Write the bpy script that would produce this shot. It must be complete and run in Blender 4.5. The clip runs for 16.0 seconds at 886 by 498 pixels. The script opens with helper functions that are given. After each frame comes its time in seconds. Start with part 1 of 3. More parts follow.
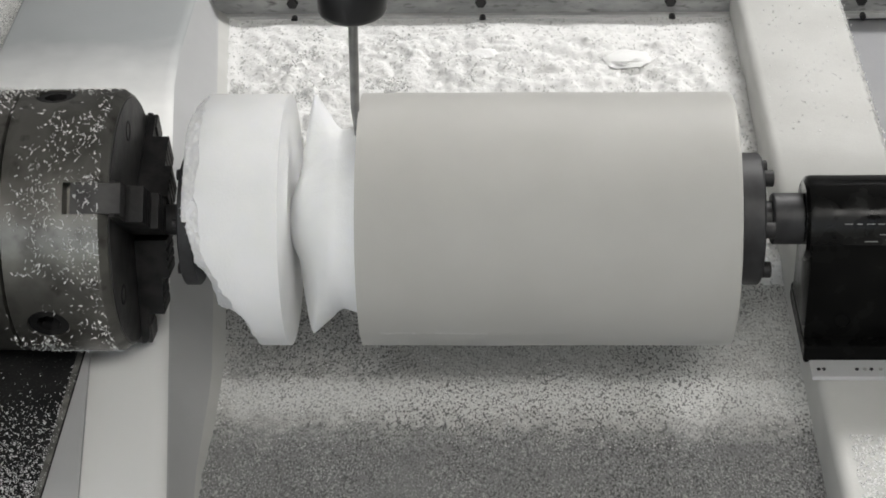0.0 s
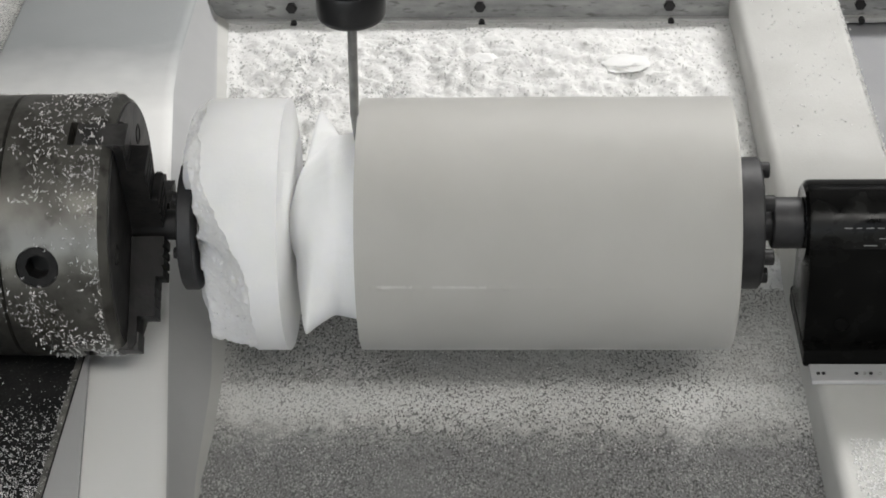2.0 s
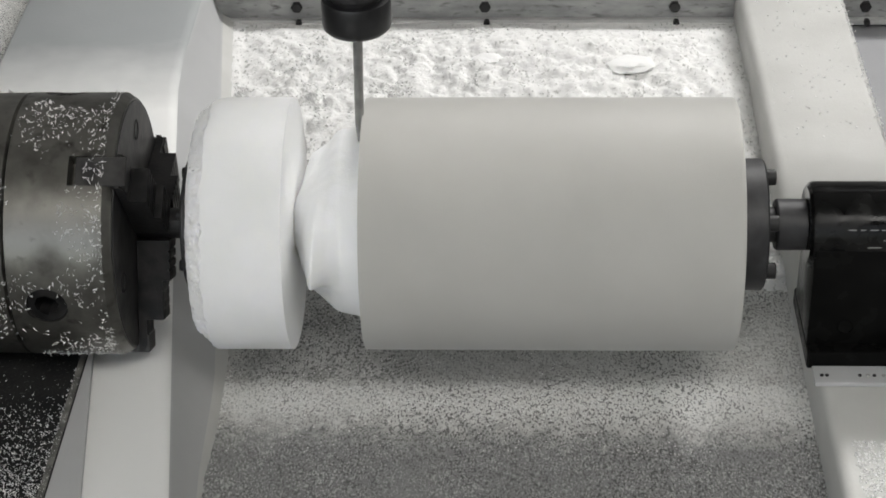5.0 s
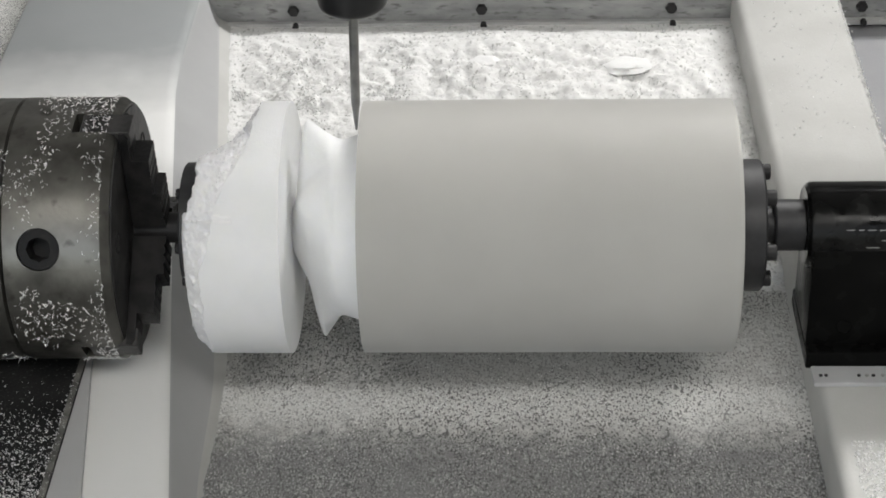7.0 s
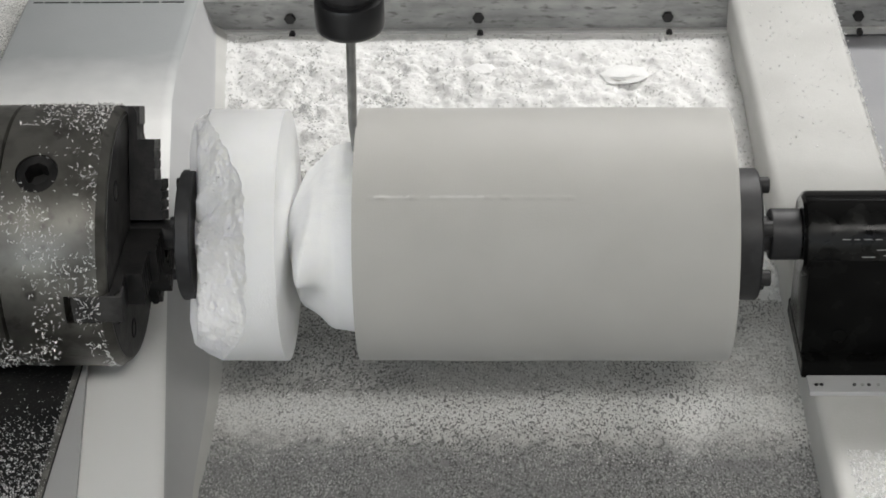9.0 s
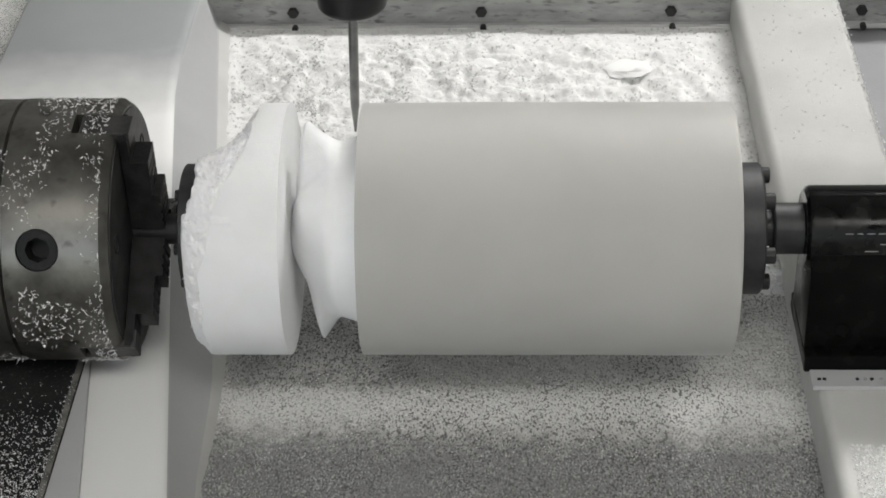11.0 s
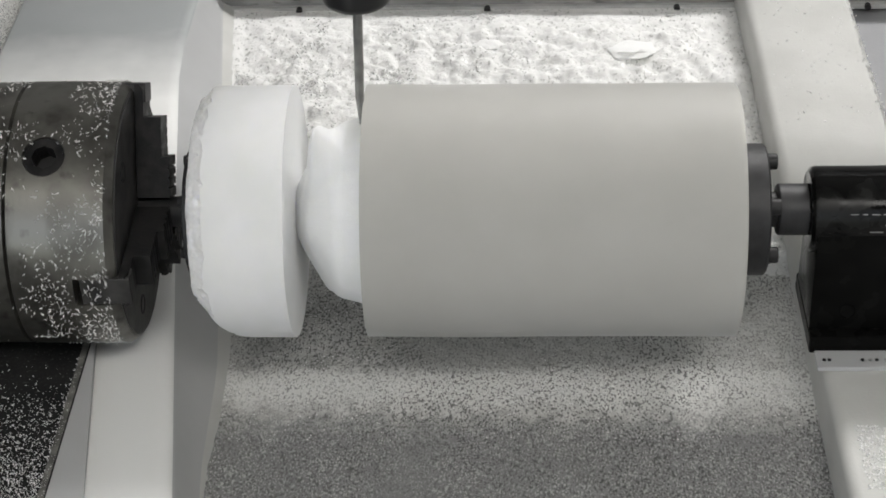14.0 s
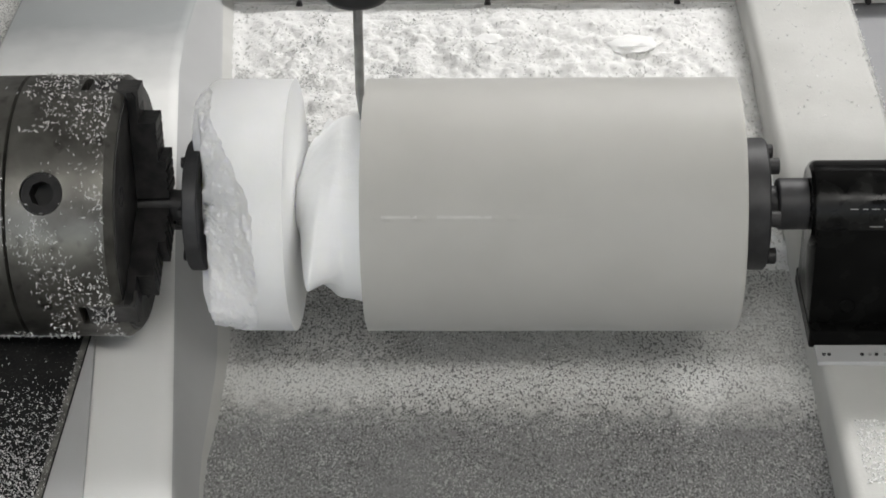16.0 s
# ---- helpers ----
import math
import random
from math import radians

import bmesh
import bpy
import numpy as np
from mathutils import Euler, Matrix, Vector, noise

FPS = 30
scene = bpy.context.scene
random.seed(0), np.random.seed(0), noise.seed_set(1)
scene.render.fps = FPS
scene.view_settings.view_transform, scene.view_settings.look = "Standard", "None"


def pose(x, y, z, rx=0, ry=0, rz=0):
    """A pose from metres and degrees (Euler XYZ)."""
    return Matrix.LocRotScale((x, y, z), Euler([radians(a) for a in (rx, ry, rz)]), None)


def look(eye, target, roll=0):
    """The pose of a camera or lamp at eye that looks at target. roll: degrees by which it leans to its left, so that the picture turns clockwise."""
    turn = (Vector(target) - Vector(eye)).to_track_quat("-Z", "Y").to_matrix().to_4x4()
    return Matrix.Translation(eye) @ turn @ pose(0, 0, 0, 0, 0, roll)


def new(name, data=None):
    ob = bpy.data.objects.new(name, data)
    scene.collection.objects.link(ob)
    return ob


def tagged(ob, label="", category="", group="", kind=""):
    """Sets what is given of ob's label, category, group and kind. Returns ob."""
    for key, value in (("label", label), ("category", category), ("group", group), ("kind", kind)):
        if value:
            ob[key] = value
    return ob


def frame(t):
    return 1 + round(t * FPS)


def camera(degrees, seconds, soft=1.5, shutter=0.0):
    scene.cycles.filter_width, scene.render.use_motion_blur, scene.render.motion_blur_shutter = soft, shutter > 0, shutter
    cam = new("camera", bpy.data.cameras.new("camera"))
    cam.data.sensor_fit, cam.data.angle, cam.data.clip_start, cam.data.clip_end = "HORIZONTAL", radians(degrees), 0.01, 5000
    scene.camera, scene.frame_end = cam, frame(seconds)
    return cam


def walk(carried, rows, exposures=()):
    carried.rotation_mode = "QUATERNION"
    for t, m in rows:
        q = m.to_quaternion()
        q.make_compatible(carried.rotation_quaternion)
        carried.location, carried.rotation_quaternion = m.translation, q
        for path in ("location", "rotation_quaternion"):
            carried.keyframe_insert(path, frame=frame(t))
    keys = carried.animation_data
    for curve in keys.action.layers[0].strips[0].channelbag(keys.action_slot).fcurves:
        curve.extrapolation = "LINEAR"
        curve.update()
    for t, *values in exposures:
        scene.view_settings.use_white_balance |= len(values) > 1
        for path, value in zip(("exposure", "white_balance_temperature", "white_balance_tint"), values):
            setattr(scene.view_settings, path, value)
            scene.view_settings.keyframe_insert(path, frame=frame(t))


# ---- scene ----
# ---- camera ----
EYE = (0.0531, -1.2276, 0.9619)
TURN = [(0, 9.0), (0.2, 19.2), (0.4, 27.4), (0.6, 40.7), (0.8, 53.5), (1, 71.0), (1.2, 80.7), (1.4, 84.0), (1.6, 73.7), (1.8, 54.9), (2, 42.0), (2.2, 27.5), (2.4, 15.7), (2.6, 7.0), (2.8, 0.8), (3, -5.8), (3.2, -12.2), (3.4, -15.0), (3.6, -30.2), (3.8, -41.1), (4, -50.0), (4.2, -59.5), (4.7, -83.5), (5.2, -107.5), (5.8, -136.7), (6.3, -161.0), (6.5, -174.1), (6.7, -179.4), (6.9, -185.8), (7.1, -192.1), (7.3, -197.6), (7.5, -204.1), (7.7, -217.7), (7.9, -226.4), (8.1, -234.1), (8.3, -246.2), (8.5, -257.3), (8.7, -268.0), (8.9, -275.7), (9.1, -268.2), (9.2, -263.0), (9.6, -246.3), (10.1, -226.6), (10.6, -207.0), (10.95, -191.2), (11.3, -176.5), (11.5, -161.4), (11.7, -151.1), (11.9, -140.3), (12.1, -132.4), (12.3, -123.8), (12.5, -105.7), (12.7, -98.1), (12.9, -87.0), (13.1, -79.7), (13.3, -64.5), (13.5, -58.8), (13.7, -47.8), (13.9, -40.7), (14.1, -30.0), (14.3, -15.5), (14.5, -10.5), (14.7, -4.7), (14.9, 0.0), (15.1, 5.8), (15.3, 16.9), (15.5, 29.0), (15.7, 46.0), (15.9, 58.5), (16, 65.0)]
LIFT = [(0, 0.3310), (0.2, 0.3306), (0.4, 0.3303), (0.6, 0.3310), (0.8, 0.3316), (1, 0.3301), (1.2, 0.3298), (1.4, 0.3298), (1.6, 0.3297), (1.8, 0.3316), (2, 0.3310), (2.2, 0.3304), (2.4, 0.3308), (2.6, 0.3317), (2.8, 0.3351), (3, 0.3400), (3.2, 0.3382), (3.4, 0.3357), (3.6, 0.3331), (3.8, 0.3340), (4, 0.3342), (4.2, 0.3317), (4.7, 0.3255), (5.2, 0.3212), (5.8, 0.3294), (6.3, 0.3333), (6.5, 0.3320), (6.7, 0.3367), (6.9, 0.3424), (7.1, 0.3420), (7.3, 0.3367), (7.5, 0.3309), (7.7, 0.3277), (7.9, 0.3256), (8.1, 0.3257), (8.3, 0.3278), (8.5, 0.3297), (8.7, 0.3299), (8.9, 0.3300), (9.1, 0.3299), (9.2, 0.3298), (9.6, 0.3278), (10.1, 0.3260), (10.6, 0.3305), (10.95, 0.3433), (11.3, 0.3345), (11.5, 0.3334), (11.7, 0.3319), (11.9, 0.3300), (12.1, 0.3283), (12.3, 0.3261), (12.5, 0.3213), (12.7, 0.3223), (12.9, 0.3241), (13.1, 0.3256), (13.3, 0.3294), (13.5, 0.3308), (13.7, 0.3342), (13.9, 0.3340), (14.1, 0.3329), (14.3, 0.3357), (14.5, 0.3386), (14.7, 0.3395), (14.9, 0.3344), (15.1, 0.3314), (15.3, 0.3307), (15.5, 0.3303), (15.7, 0.3312), (15.9, 0.3317), (16, 0.3320)]
AIM = [(0, 55.808, 1.214, 1.672), (0.5, 55.879, 1.258, 1.616), (1, 56.015, 1.223, 1.663), (1.5, 55.991, 1.260, 1.650), (2, 55.944, 1.262, 1.619), (2.5, 55.919, 1.275, 1.638), (3, 55.997, 1.139, 1.663), (3.5, 56.038, 1.085, 1.737), (4, 55.995, 1.014, 1.855), (6.5, 55.934, 1.250, 1.836), (7, 56.021, 1.359, 1.629), (7.5, 56.181, 1.333, 1.628), (8, 56.344, 1.249, 1.622), (8.5, 56.351, 1.115, 1.693), (9, 56.263, 1.154, 1.622), (11.5, 55.992, 1.189, 1.716), (12, 55.877, 1.180, 1.676), (12.5, 55.873, 1.303, 1.600), (13, 55.775, 1.331, 1.647), (13.5, 55.633, 1.465, 1.600), (14, 55.552, 1.391, 1.736), (14.5, 55.562, 1.392, 1.754), (15, 55.562, 1.405, 1.791), (15.5, 55.476, 1.413, 1.786), (16, 55.375, 1.334, 1.772)]
cam = camera(26.0, 16.0, soft=1.7, shutter=0.3)
walk(cam, [(t, pose(*EYE, a, b, c)) for t, a, b, c in AIM])

# ---- sizes ----
AXIS = 0.155          # height of the turning axis over the tray
VIEW = 33.3           # body angle that faces the operator at the zero of TURN
R_FOAM = 0.0965
BAR_TOP = 0.05

# ---- light: a high window band behind the machine, shop lamps over the operator, all unseen, and an added front fill ----
world = bpy.data.worlds.new("world")
scene.world = world
world.use_nodes = True
wn = world.node_tree
sky = wn.nodes.new("ShaderNodeTexSky")
sky.sky_type, sky.sun_disc, sky.sun_elevation, sky.sun_rotation = "NISHITA", False, radians(35), radians(0)
wn.links.new(sky.outputs[0], wn.nodes["Background"].inputs[0])
wn.nodes["Background"].inputs[1].default_value = 0.1


def area(name, eye, target, w, h, power, color):
    data = bpy.data.lights.new(name, "AREA")
    data.shape, data.size, data.size_y, data.energy, data.color = "RECTANGLE", w, h, power, color
    ob = new(name, data)
    ob.matrix_world = look(eye, target)
    return ob


area("window_light", (1.6, 3.35, 3.75), (0.0, 0.0, 0.1), 3.5, 0.28, 318, (1.0, 0.985, 0.965))
# added soft fill from the front; no source is seen there
area("front_fill_light", (-2.3, -4.9, 1.75), (0.0, 0.0, 0.1), 4.8, 3.4, 60, (1.0, 0.985, 0.955))
area("lamp_light", (0.42, -2.15, 2.68), (0.0, 0.0, 0.1), 2.4, 0.7, 23, (1.0, 0.98, 0.94))
scene.view_settings.exposure = 0.0


# ---- materials ----
def material(name, color, rough=0.5, metal=0.0, second=None, scale=20.0, spread=(0.35, 0.65), detail=6.0,
             bump=0.0, bump_scale=200.0, third=None, third_scale=300.0, third_at=(0.6, 0.65), rough2=None, spec=0.5,
             stretch=(1, 1, 1)):
    """Two or three colours mixed by noise of two scales, with a bump, in object space (metres)."""
    m = bpy.data.materials.new(name)
    m.use_nodes = True
    nt = m.node_tree
    b = nt.nodes["Principled BSDF"]
    b.inputs["Metallic"].default_value = metal
    b.inputs["Specular IOR Level"].default_value = spec
    co = nt.nodes.new("ShaderNodeTexCoord")
    mp = nt.nodes.new("ShaderNodeMapping")
    mp.inputs["Scale"].default_value = stretch
    nt.links.new(co.outputs["Object"], mp.inputs[0])

    def noise_at(s, det, lo, hi):
        n = nt.nodes.new("ShaderNodeTexNoise")
        n.inputs["Scale"].default_value, n.inputs["Detail"].default_value = s, det
        nt.links.new(mp.outputs[0], n.inputs["Vector"])
        r = nt.nodes.new("ShaderNodeMapRange")
        r.inputs["From Min"].default_value, r.inputs["From Max"].default_value = lo, hi
        nt.links.new(n.outputs["Fac"], r.inputs["Value"])
        return n, r

    def mix(fac, a, c):
        x = nt.nodes.new("ShaderNodeMix")
        x.data_type = "RGBA"
        nt.links.new(fac, x.inputs[0])
        for sock, v in ((x.inputs[6], a), (x.inputs[7], c)):
            if isinstance(v, tuple):
                sock.default_value = (*v, 1)
            else:
                nt.links.new(v, sock)
        return x.outputs[2]

    out = color
    n1, r1 = noise_at(scale, detail, *spread)
    if second:
        out = mix(r1.outputs[0], color, second)
    if third:
        n2, r2 = noise_at(third_scale, 3.0, *third_at)
        out = mix(r2.outputs[0], out, third)
    if isinstance(out, tuple):
        b.inputs["Base Color"].default_value = (*out, 1)
    else:
        nt.links.new(out, b.inputs["Base Color"])
    if rough2 is None:
        b.inputs["Roughness"].default_value = rough
    else:
        rr = nt.nodes.new("ShaderNodeMapRange")
        rr.inputs["To Min"].default_value, rr.inputs["To Max"].default_value = rough, rough2
        nt.links.new(r1.outputs[0], rr.inputs["Value"])
        nt.links.new(rr.outputs[0], b.inputs["Roughness"])
    if bump:
        n3, r3 = noise_at(bump_scale, 4.0, 0.2, 0.8)
        bp = nt.nodes.new("ShaderNodeBump")
        bp.inputs["Strength"].default_value, bp.inputs["Distance"].default_value = bump, 0.001
        nt.links.new(r3.outputs[0], bp.inputs["Height"])
        nt.links.new(bp.outputs[0], b.inputs["Normal"])
    return m


FOAM = material("white_foam", (0.455, 0.45, 0.425), 0.5, second=(0.485, 0.48, 0.455), scale=14, bump=0.1, bump_scale=900, spec=0.3)
FOAM_CUT = material("fresh_cut_foam", (0.85, 0.86, 0.86), 0.7, second=(0.885, 0.89, 0.895), scale=30, bump=0.2, bump_scale=700, spec=0.2)
FOAM_TORN = material("torn_foam", (0.93, 0.93, 0.935), 0.85, second=(0.90, 0.90, 0.905), scale=120, bump=0.3, bump_scale=500, spec=0.15)
for m in (FOAM, FOAM_CUT, FOAM_TORN):
    b = m.node_tree.nodes["Principled BSDF"]
    b.inputs["Subsurface Weight"].default_value, b.inputs["Subsurface Scale"].default_value = (0.25, 0.01) if m is FOAM else (0.55, 0.018)
    b.inputs["Subsurface Radius"].default_value = (1.0, 1.0, 0.9)
    b.inputs["Sheen Weight"].default_value, b.inputs["Sheen Roughness"].default_value = 0.3, 0.45  # fuzz of fine foam dust
# lighter foam colour that stands for the glint on the raised glue seam
FOAM_LINE = material("glue_seam_glint", (0.53, 0.525, 0.505), 0.5, second=(0.58, 0.575, 0.555), scale=160, spec=0.3)
CHIP = material("foam_chips", (0.86, 0.86, 0.85), 0.8, second=(0.76, 0.76, 0.755), scale=60, bump=0.2, bump_scale=700, spec=0.2)
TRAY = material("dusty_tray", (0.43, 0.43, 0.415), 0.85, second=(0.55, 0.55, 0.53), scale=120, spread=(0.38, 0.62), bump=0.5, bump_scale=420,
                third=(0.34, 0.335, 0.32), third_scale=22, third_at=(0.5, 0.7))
HEAP = material("chip_heap", (0.88, 0.88, 0.87), 0.9, second=(0.83, 0.83, 0.82), scale=90, bump=0.7, bump_scale=300,
                third=(0.74, 0.74, 0.725), third_scale=45, third_at=(0.56, 0.7))
PAINT = material("white_paint", (0.40, 0.415, 0.42), 0.45, second=(0.44, 0.45, 0.45), scale=9, bump=0.05, bump_scale=300)
PAINT_DUSTY = material("dusty_white_paint", (0.53, 0.53, 0.51), 0.6, second=(0.59, 0.59, 0.57), scale=16, bump=0.12, bump_scale=400)
DECK = material("dusty_deck_paint", (0.35, 0.368, 0.374), 0.45, second=(0.38, 0.398, 0.404), scale=9, bump=0.08, bump_scale=350)


def pale_front(m, dust, y0, y1):
    """A paler colour mixed in along the deck: none beyond y1 metres, full below y0."""
    nt = m.node_tree
    b = nt.nodes["Principled BSDF"]
    old = b.inputs["Base Color"].links[0].from_socket
    co, sep, mix = nt.nodes.new("ShaderNodeTexCoord"), nt.nodes.new("ShaderNodeSeparateXYZ"), nt.nodes.new("ShaderNodeMix")
    rng, nz, add = nt.nodes.new("ShaderNodeMapRange"), nt.nodes.new("ShaderNodeTexNoise"), nt.nodes.new("ShaderNodeMath")
    add.operation = "MULTIPLY_ADD"
    nz.inputs["Scale"].default_value = 30
    nt.links.new(co.outputs["Object"], sep.inputs[0])
    nt.links.new(co.outputs["Object"], nz.inputs["Vector"])
    nt.links.new(nz.outputs["Fac"], add.inputs[0])
    add.inputs[1].default_value = 0.05
    nt.links.new(sep.outputs["Y"], add.inputs[2])
    nt.links.new(add.outputs[0], rng.inputs["Value"])
    rng.inputs["From Min"].default_value, rng.inputs["From Max"].default_value = y1, y0
    mix.data_type = "RGBA"
    nt.links.new(rng.outputs[0], mix.inputs[0])
    nt.links.new(old, mix.inputs[6])
    mix.inputs[7].default_value = (*dust, 1)
    nt.links.new(mix.outputs[2], b.inputs["Base Color"])


def band(nt, value, lo, hi):
    r = nt.nodes.new("ShaderNodeMapRange")
    r.inputs["From Min"].default_value, r.inputs["From Max"].default_value = lo, hi
    nt.links.new(value, r.inputs["Value"])
    return r.outputs[0]


def over(m, fac, colour):
    """Lays a colour over what the material has, by fac."""
    nt = m.node_tree
    b = nt.nodes["Principled BSDF"]
    mix = nt.nodes.new("ShaderNodeMix")
    mix.data_type = "RGBA"
    nt.links.new(fac, mix.inputs[0])
    nt.links.new(b.inputs["Base Color"].links[0].from_socket, mix.inputs[6])
    mix.inputs[7].default_value = (*colour, 1)
    nt.links.new(mix.outputs[2], b.inputs["Base Color"])


def math_node(nt, operation, a, b, c=0.0):
    x = nt.nodes.new("ShaderNodeMath")
    x.operation = operation
    for k, v in enumerate((a, b, c)):
        if isinstance(v, float):
            x.inputs[k].default_value = v
        else:
            nt.links.new(v, x.inputs[k])
    return x.outputs[0]


def noise_field(nt, scale, detail, stretch=(1, 1, 1)):
    co, nz, mp = nt.nodes.new("ShaderNodeTexCoord"), nt.nodes.new("ShaderNodeTexNoise"), nt.nodes.new("ShaderNodeMapping")
    nz.inputs["Scale"].default_value, nz.inputs["Detail"].default_value = scale, detail
    mp.inputs["Scale"].default_value = stretch
    nt.links.new(co.outputs["Object"], mp.inputs[0])
    nt.links.new(mp.outputs[0], nz.inputs["Vector"])
    return nz.outputs["Fac"]


def pale_band(m, dust, back, front, fade):
    """A pale band along the tray, in the colour given: a clear edge at y = back, fading out from front over fade
    metres.
    """
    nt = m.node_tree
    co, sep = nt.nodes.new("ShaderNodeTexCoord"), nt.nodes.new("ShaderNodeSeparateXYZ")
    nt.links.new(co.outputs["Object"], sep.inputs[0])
    # the whole tray grows paler towards +x
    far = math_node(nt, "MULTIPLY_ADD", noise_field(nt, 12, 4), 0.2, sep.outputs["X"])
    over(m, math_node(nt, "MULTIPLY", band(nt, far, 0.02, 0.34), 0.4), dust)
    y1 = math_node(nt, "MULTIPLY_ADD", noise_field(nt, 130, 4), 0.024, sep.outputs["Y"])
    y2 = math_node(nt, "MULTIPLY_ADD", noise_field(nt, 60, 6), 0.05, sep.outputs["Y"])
    # darker grey in front of the band
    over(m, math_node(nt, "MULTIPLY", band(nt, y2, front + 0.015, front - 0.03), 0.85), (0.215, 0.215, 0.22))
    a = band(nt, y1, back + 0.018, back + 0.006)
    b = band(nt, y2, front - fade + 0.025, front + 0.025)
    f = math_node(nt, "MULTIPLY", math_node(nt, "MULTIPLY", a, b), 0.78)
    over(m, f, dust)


def specks(m, colour, scale, lo, hi, most=1.0, patches=6.0):
    """Pale crumbs, or dark specks for the shade in the gaps between crumbs, put into the colour; longer across the
    tray, thicker in some patches than in others.
    """
    nt = m.node_tree
    fine = band(nt, noise_field(nt, scale, 2.5, (1, 0.55, 1)), lo, hi)
    where = band(nt, noise_field(nt, patches, 3.0), 0.2, 0.58)
    over(m, math_node(nt, "MULTIPLY", math_node(nt, "MULTIPLY", fine, where), most), colour)


pale_band(TRAY, (0.84, 0.84, 0.815), -0.002, -0.034, 0.034)
specks(TRAY, (0.72, 0.72, 0.70), 640, 0.52, 0.60, 0.55, 14.0)
# dark colour for the shade between crumbs, on the tray and in the heap
specks(TRAY, (0.07, 0.07, 0.066), 600, 0.515, 0.60, 0.8, 9.0)
specks(HEAP, (0.36, 0.36, 0.345), 300, 0.585, 0.66, 0.75, 12.0)
pale_front(DECK, (0.86, 0.862, 0.85), 0.38, 0.52)
FLANK = material("grey_white_flank_paint", (0.44, 0.445, 0.45), 0.5, second=(0.48, 0.485, 0.49), scale=10, bump=0.06, bump_scale=300)
GREY = material("grey_paint", (0.25, 0.255, 0.27), 0.5, second=(0.29, 0.29, 0.3), scale=12, bump=0.1, bump_scale=300)
CHUCK = material("oiled_chuck_steel", (0.195, 0.19, 0.173), 0.33, 0.85, second=(0.085, 0.082, 0.074), scale=22, spread=(0.42, 0.66), bump=0.12, bump_scale=260,
                 third=(0.07, 0.066, 0.06), third_scale=70, third_at=(0.58, 0.76), rough2=0.48)
CHUCK_FACE = material("chuck_face_steel", (0.026, 0.025, 0.025), 0.5, 0.3, second=(0.06, 0.058, 0.056), scale=60, spread=(0.42, 0.66), bump=0.25)
BLACK = material("black_oxide_steel", (0.014, 0.0135, 0.014), 0.5, 0.0, second=(0.026, 0.025, 0.026), scale=60, bump=0.12, bump_scale=400, spec=0.35)
FLANGE = material("dark_grey_steel", (0.018, 0.018, 0.0195), 0.5, 0.1, second=(0.034, 0.034, 0.036), scale=70, bump=0.08, bump_scale=600)
GLOSS = material("black_enamel", (0.003, 0.003, 0.003), 0.14, 0.0, second=(0.006, 0.006, 0.0058), scale=35, bump=0.03, bump_scale=120, rough2=0.3, spec=0.06)
BARREL = material("worn_black_enamel", (0.004, 0.004, 0.004), 0.12, 0.0, second=(0.012, 0.012, 0.0115), scale=45, spread=(0.42, 0.62), bump=0.06, bump_scale=160, rough2=0.34, spec=0.16)
PLATE = material("dusty_black_plate", (0.012, 0.012, 0.012), 0.55, 0.0, second=(0.03, 0.03, 0.029), scale=22, spread=(0.45, 0.75), bump=0.3, bump_scale=300, third=(0.09, 0.09, 0.087), third_scale=420, third_at=(0.62, 0.72), spec=0.15)
EDGE = material("worn_dusty_edge", (0.20, 0.195, 0.18), 0.7, 0.0, second=(0.09, 0.088, 0.082), scale=60, spread=(0.4, 0.6), bump=0.3, bump_scale=300)
NUT = material("black_collet_nut", (0.014, 0.014, 0.015), 0.35, 0.2, second=(0.02, 0.02, 0.021), scale=60)
CARBIDE = material("grey_carbide", (0.24, 0.24, 0.24), 0.32, 0.9, second=(0.34, 0.34, 0.33), scale=80)
STEEL = material("dull_galvanised_steel", (0.26, 0.265, 0.265), 0.55, 0.3, second=(0.40, 0.405, 0.40), scale=26, bump=0.25, bump_scale=180, stretch=(1, 3, 3),
                 third=(0.13, 0.13, 0.125), third_scale=60, third_at=(0.56, 0.72))
LIP = material("dusty_steel_edge", (0.46, 0.465, 0.46), 0.6, 0.2, second=(0.58, 0.58, 0.57), scale=40, bump=0.2, bump_scale=200)
FLAKE = material("clean_white_foam", (0.95, 0.95, 0.945), 0.8, second=(0.91, 0.91, 0.905), scale=80, bump=0.3, bump_scale=300, spec=0.2)
JAW = material("oiled_black_jaw_steel", (0.007, 0.007, 0.0072), 0.42, 0.0, second=(0.02, 0.019, 0.019), scale=70, spread=(0.4, 0.6), bump=0.2, bump_scale=300, rough2=0.6, spec=0.22)
DARK = material("dark_hole", (0.012, 0.012, 0.012), 0.7)
MARK = material("worn_white_marking", (0.34, 0.34, 0.33), 0.6)
CONCRETE = material("workshop_concrete", (0.18, 0.18, 0.175), 0.8, second=(0.23, 0.23, 0.22), scale=3, bump=0.2)
WALL = material("workshop_wall_paint", (0.36, 0.365, 0.36), 0.8, second=(0.42, 0.42, 0.41), scale=1.5)
LAMP = bpy.data.materials.new("lamp_diffuser")
LAMP.use_nodes = True
LAMP.node_tree.nodes["Principled BSDF"].inputs["Emission Color"].default_value = (1, 0.97, 0.92, 1)
LAMP.node_tree.nodes["Principled BSDF"].inputs["Emission Strength"].default_value = 4.2


